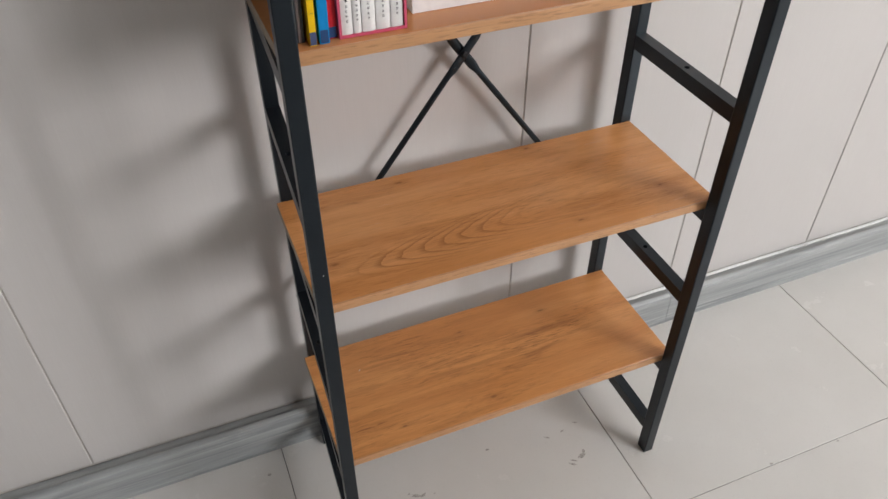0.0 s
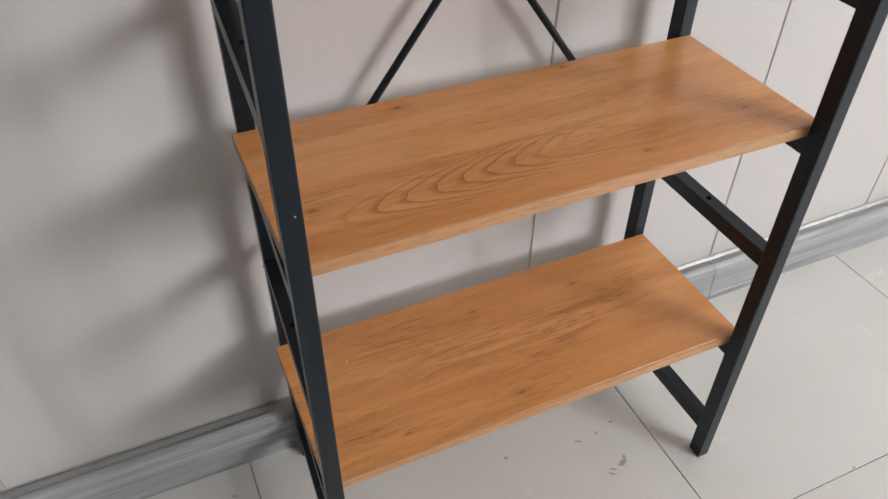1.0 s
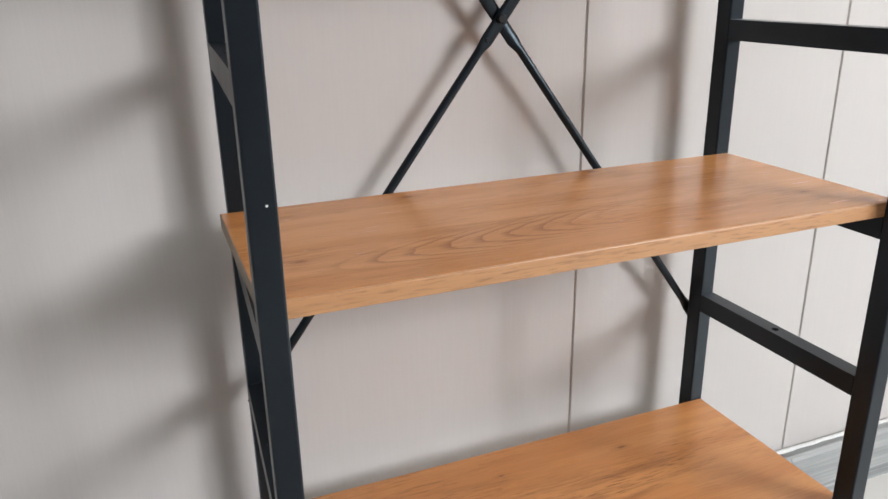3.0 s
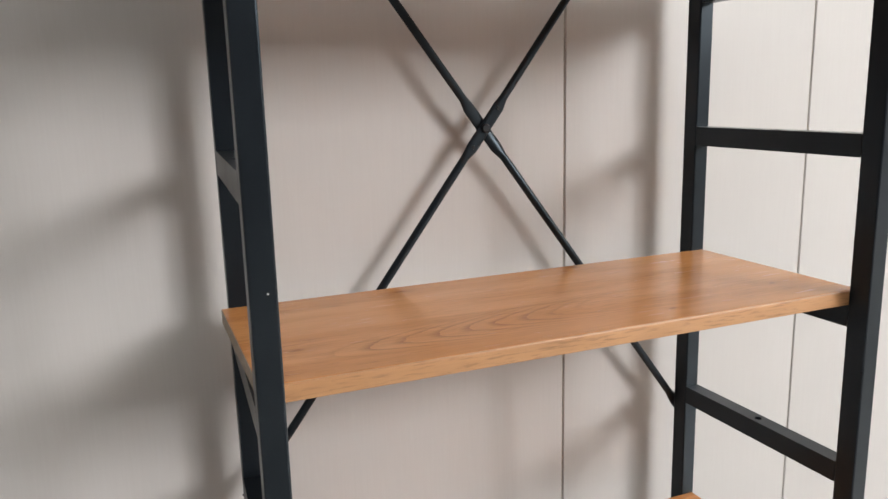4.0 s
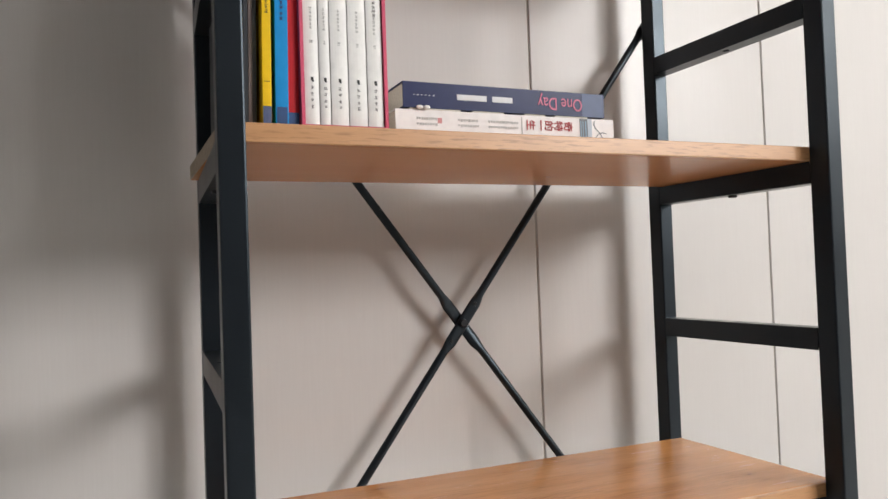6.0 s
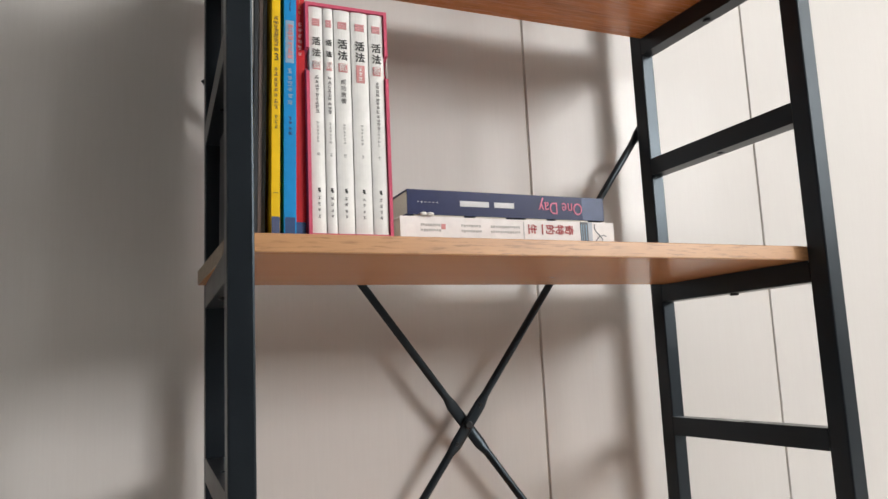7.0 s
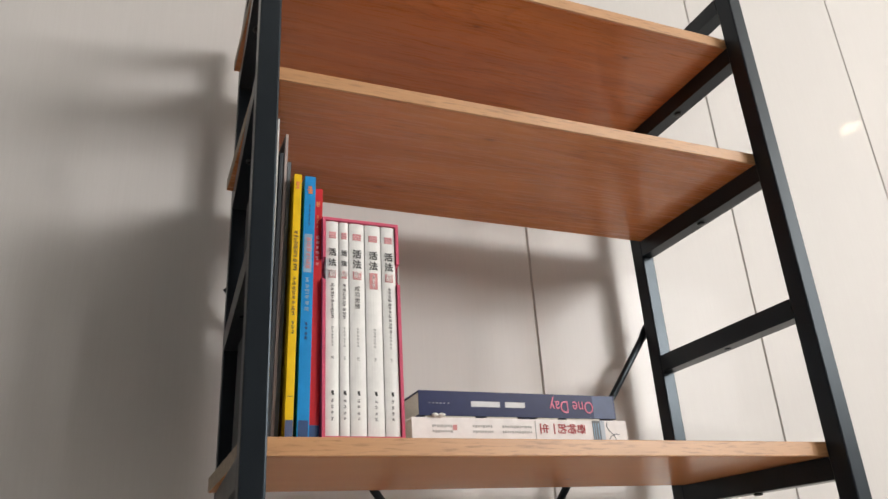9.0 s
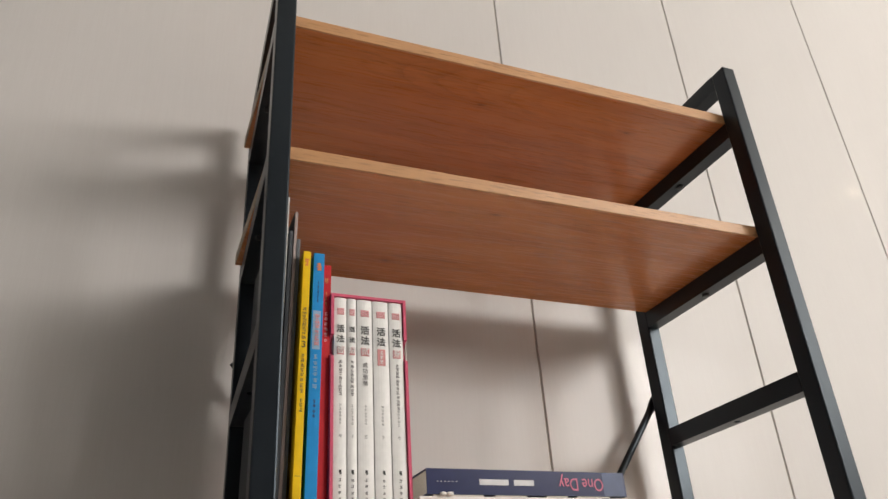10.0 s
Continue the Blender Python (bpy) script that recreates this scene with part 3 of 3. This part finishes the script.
printing(red, I_DEEP, -0.0040, 0.0040, 0.001, 0.012, label="dark foot of the spine")
smudges(red, I_BLUSH, 0.0003, 0.150, 0.180, 0.0035, 6, 10, 0.35)
smudges(red, I_ORANGE, 0, 0.208, 0.214, 0.0040, 1, 13, 0.0)
smudges(red, I_ORANGE, 0.0, 0.186, 0.200, 0.0022, 3, 11, 0.35)


# slipcase with five volumes
def slipcase_bm(w, h, d, t):
    """Open to the front (-y); the side walls have a half-round thumb notch in their front edges."""
    bm = box(-w / 2 + t, w / 2 - t, 0, d, 0, t)
    add_box(bm, -w / 2 + t, w / 2 - t, 0, d, h - t, h)
    add_box(bm, -w / 2 + t, w / 2 - t, d - t, d, t, h - t)
    for sx in (-1, 1):
        x0, x1 = (-w / 2, -w / 2 + t) if sx < 0 else (w / 2 - t, w / 2)
        zc, r = 0.1436, 0.0098
        edge = [(0.0, 0.0), (0.0, zc - r)] + [(0.8 * r * math.sin(math.pi * i / 8), zc - r * math.cos(math.pi * i / 8)) for i in range(1, 8)] + [(0.0, zc + r), (0.0, h), (d, h), (d, 0.0)]
        lo = [bm.verts.new((x0, y, z)) for y, z in edge]
        hi = [bm.verts.new((x1, y, z)) for y, z in edge]
        for i in range(len(edge)):
            j = (i + 1) % len(edge)
            bm.faces.new((lo[i], lo[j], hi[j], hi[i]))
        bm.faces.new(lo)
        bm.faces.new(hi)
    return bm


CASE_W, CASE_H, CASE_D = 0.0689, 0.1920, 0.142
CASE_X = 0.1003
tagged(part("slipcase", slipcase_bm(CASE_W, CASE_H, CASE_D, 0.0026), C_PINK, at=(CASE_X, SPINE_Y, SHELF_Z)), "pink card slipcase holding five cream volumes", "slipcase")
tagged(part("side_sheet", box(CASE_W / 2, CASE_W / 2 + 0.0005, 0.004, CASE_D - 0.002, 0.002, CASE_H - 0.002), C_PALE, bpy.data.objects["slipcase"]), "pale printed sheet on the slipcase side")
volumes = ((0.0120, "壹", 9), (0.0090, "肆", 9), (0.0146, "贰", 4), (0.0154, "", 0), (0.0136, "叁", 12))
x = CASE_X - CASE_W / 2 + 0.0029
for i, (t, seal, count) in enumerate(volumes):
    vol = book("book", (x + t * UPRIGHT / 2, SPINE_Y + 0.0012, SHELF_Z + 0.0027), t - 0.0008, 0.1905, 0.137, C_CREAM, "cream paperback volume standing in the pink slipcase", "slipcase volumes", curve=0.0011, size=UPRIGHT)
    x += t * UPRIGHT
    w = t * 0.56
    for k in range(3):
        printing(vol, I_ROSE, -w * 0.46, w * 0.46, 0.1739 + k * 0.0022, 0.1757 + k * 0.0022)
    glyph = min(t, 0.0138) * 0.62
    lettering(vol, "活", glyph, I_BLACK, 0, 0.1599, bold=0.015)
    lettering(vol, "法", glyph, I_BLACK, 0, 0.1500, bold=0.015)
    if i == 3:
        printing(vol, I_RED, -w * 0.42, w * 0.42, 0.1284, 0.1436)
        smudges(vol, C_CREAM, 0, 0.1296, 0.1424, w * 0.42, 3, 40, 0.3)
        vol.children[-1].location.y = -0.0004
    else:
        printing(vol, I_RED, -w * 0.46, w * 0.46, 0.1362, 0.1436)
        lettering(vol, seal, 0.0072, C_CREAM, 0, 0.1398, y=-0.00065)
    if i == 2:
        for k, ch in enumerate("成功激情"):
            lettering(vol, ch, 0.0048, I_DIM, 0, 0.1274 - k * 0.0055)
    elif count:
        smudges(vol, I_DIM, 0, 0.1314 - count * 0.0036, 0.1314, 0.0034, count, 20 + i, 0.22)
    smudges(vol, I_GREY, 0, 0.0739, 0.0924, 0.0024, 6, 30 + i, 0.35)
    smudges(vol, I_GREY, 0, 0.0629, 0.0664, 0.0028, 1, 35 + i, 0.2)
    printing(vol, I_BLACK, -0.0010, 0.0010, 0.0346, 0.0370)
    printing(vol, I_BLACK, -0.0004, 0.0013, 0.0334, 0.0348)
    smudges(vol, I_DIM, 0, 0.0114, 0.0314, 0.0027, 4, 55 + i, 0.5)

# two books lying flat, spines to the front, upside down
LIE_Y = 0.063
white_book = book("book", (0.1508, LIE_Y, SHELF_Z + 0.0124), 0.0250, 0.2220, 0.140, C_WHITE, "white paperback lying flat on the shelf board", "lying books", (0, 90, 0), size=LYING)
navy_book = book("book", (0.1583, LIE_Y + 0.001, SHELF_Z + 0.0247 + 0.0128), 0.0224, 0.2050, 0.128, C_NAVY, "navy paperback lying flat on a white paperback", "lying books", (0, 90, 0), size=LYING)
lettering(navy_book, "One Day", 0.0164, I_PINK, 0.0, 0.1560, -90.0, wide=0.80, label="pink title")
printing(navy_book, I_WHITE, -0.0024, 0.0026, 0.0505, 0.0795)
printing(navy_book, I_WHITE, -0.0024, 0.0026, 0.0850, 0.1055)
smudges(navy_book, I_WHITE, 0.0, 0.0080, 0.0300, 0.0012, 6, 61, 0.6)
# sheen at the spine's end, laid on as a paler patch
printing(navy_book, I_SHEEN, -0.0109, 0.0109, 0.1800, 0.2035, y=-0.00015, label="painted sheen on the end of the spine")
for ch, z in (("奇", 0.1700), ("特", 0.1595), ("的", 0.1490), ("一", 0.1405), ("生", 0.1300)):
    lettering(white_book, ch, 0.0100, I_CRIMSON, -0.0040, z, bold=0.012)
printing(white_book, I_GREY, -0.0105, 0.0060, 0.1212, 0.1219)
printing(white_book, I_SLATE, -0.0122, 0.0122, 0.1835, 0.1920, label="dark picture printed on the spine")
for z0, z1 in ((0.1842, 0.1850), (0.1868, 0.1874), (0.1896, 0.1906)):
    printing(white_book, I_SKY, -0.0100, 0.0105, z0, z1, y=-0.00045)
printing(white_book, I_MIST, -0.0122, 0.0122, 0.1922, 0.1968)
swirl(white_book, I_SLATE, ((-0.0105, 0.2000), (-0.0070, 0.1994), (-0.0035, 0.2012), (0.0000, 0.2052), (0.0040, 0.2082), (0.0078, 0.2078), (0.0098, 0.2050), (0.0086, 0.2018), (0.0050, 0.2010), (0.0016, 0.2042), (0.0000, 0.2090), (0.0010, 0.2130)), 0.0004)
printing(white_book, I_RED, -0.0062, -0.0015, 0.0385, 0.0425)
for z0, z1 in ((0.0190, 0.0370), (0.0580, 0.0775), (0.0875, 0.1170)):
    rnd = random.Random(int(z0 * 10000))
    for row in (-0.0062, -0.0014):
        z = z0
        while z < z1:
            step = rnd.uniform(0.0016, 0.0030)
            printing(white_book, I_GREY, row, row + rnd.uniform(0.0014, 0.0024), z, z + step * 0.7)
            z += step

for x0, x1 in ((0.164, 0.2115), (0.2227, 0.2537), (0.2743, 0.2960), (0.3058, 0.3412)):
    tagged(part("paper_slip", box(x0, x1, LIE_Y + 0.0015, LIE_Y + 0.090, 0, 0.0017), PAPER, at=(0, 0, SHELF_Z + 0.0247)), "thin tan paper slip between the lying books", "paper slip", "paper slips")

# small white beads wedged under the navy book
beads = thing("bead_pair", (0.175, LIE_Y - 0.002, SHELF_Z + 0.0247), "two small white beads wedged between the lying books", "beads")
for dx in (-0.0031, 0.0033):
    bm = bmesh.new()
    bmesh.ops.create_uvsphere(bm, u_segments=14, v_segments=9, radius=0.0029)
    bmesh.ops.scale(bm, vec=(1.15, 0.7, 0.62), verts=bm.verts)
    part("bead", bm, WHITE, beads, at=(dx, 0, 0.0018), smooth=True)

# ---- wall panels and floor tiles ----
SEAMS = [-2.2, -1.9915, -1.5941, -1.1947, -0.7943, -0.3845, 0.0507, 0.426, 0.8213, 1.2150, 1.6160, 2.0174, 2.4148, 2.7921, 3.1673, 3.5617, 3.956, 4.3504, 4.7447, 5.1391, 5.5334, 5.9278, 6.4]
for a, c in zip(SEAMS, SEAMS[1:]):
    part("panel", box(a + 0.0012, c - 0.0012, WALL_Y, WALL_Y + 0.0079, 0.0810, ROOM_H, bevel=0.0012), PANEL, wall_north)
tile_mesh = mesh_of("tile", box(-0.2993, 0.2993, -0.2993, 0.2993, -0.0028, 0, bevel=0.0006), TILE)
for i in range(-4, 11):
    for j in range(-8, 1):
        part("tile", tile_mesh, TILE, floor, at=(-0.066 + 0.6 * i + 0.3, -0.115 + 0.6 * j + 0.3, 0))


def flecks(name, spots, material, label, category, seed):
    """Flat irregular scraps lying on a level surface: x, y, z, length, width, turn."""
    rnd = random.Random(seed)
    bm = bmesh.new()
    for x, y, z, a, b, turn in spots:
        m = pose(x, y, z, 0, 0, turn)
        ring = []
        for i in range(11):
            t = 2 * math.pi * i / 11
            k = rnd.uniform(0.55, 1.1)
            ring.append((a * k * math.cos(t), b * k * math.sin(t)))
        top = [bm.verts.new(m @ Vector((u, v, 0.0004))) for u, v in ring]
        low = [bm.verts.new(m @ Vector((u * 1.05, v * 1.05, 0))) for u, v in ring]
        bm.faces.new(top)
        for i in range(11):
            j = (i + 1) % 11
            bm.faces.new((low[i], low[j], top[j], top[i]))
    tagged(part(name, bm, material), label, category, kind="stuff")


SCUFF = plain("grey_scuff", (0.37, 0.35, 0.325), 0.6, vary=0.45, scale=400.0)
flecks("floor_scuffs", [
    (0.462, 0.040, 0, 0.010, 0.004, 20), (0.470, 0.048, 0, 0.006, 0.003, 60), (0.437, 0.030, 0, 0.009, 0.0022, -35), (0.443, 0.036, 0, 0.006, 0.0018, -35),
    (0.420, 0.101, 0, 0.008, 0.0018, -30), (0.488, 0.112, 0, 0.005, 0.0014, -20), (0.455, 0.104, 0, 0.005, 0.002, 10), (0.138, 0.080, 0, 0.009, 0.0035, -15),
    (0.150, 0.076, 0, 0.008, 0.003, 15), (0.128, 0.088, 0, 0.0022, 0.002, 0), (0.172, 0.072, 0, 0.0018, 0.0015, 0), (0.300, 0.120, 0, 0.004, 0.0025, 0),
    (0.786, -0.112, 0, 0.004, 0.0025, 10), (0.940, -0.120, 0, 0.003, 0.0015, 0), (-0.100, 0.225, 0, 0.004, 0.003, 0), (-0.160, 0.180, 0, 0.003, 0.002, 40),
], SCUFF, "small grey scuffs and grit on the floor tiles", "scuff marks", 5)
flecks("crumbs", [(0.0835, 0.188, BOARDS[0], 0.0016, 0.0010, 20)], WHITE, "tiny white paper crumb on a shelf board", "crumb", 6)
flecks("filler_crumbs", [(1.165, 0.3000, 0.0816, 0.008, 0.0035, 0), (1.205, 0.3000, 0.0816, 0.006, 0.003, 0), (1.260, 0.3000, 0.0816, 0.012, 0.003, 0)], PLASTER, "white filler crumbs on the skirting board", "filler", 7)
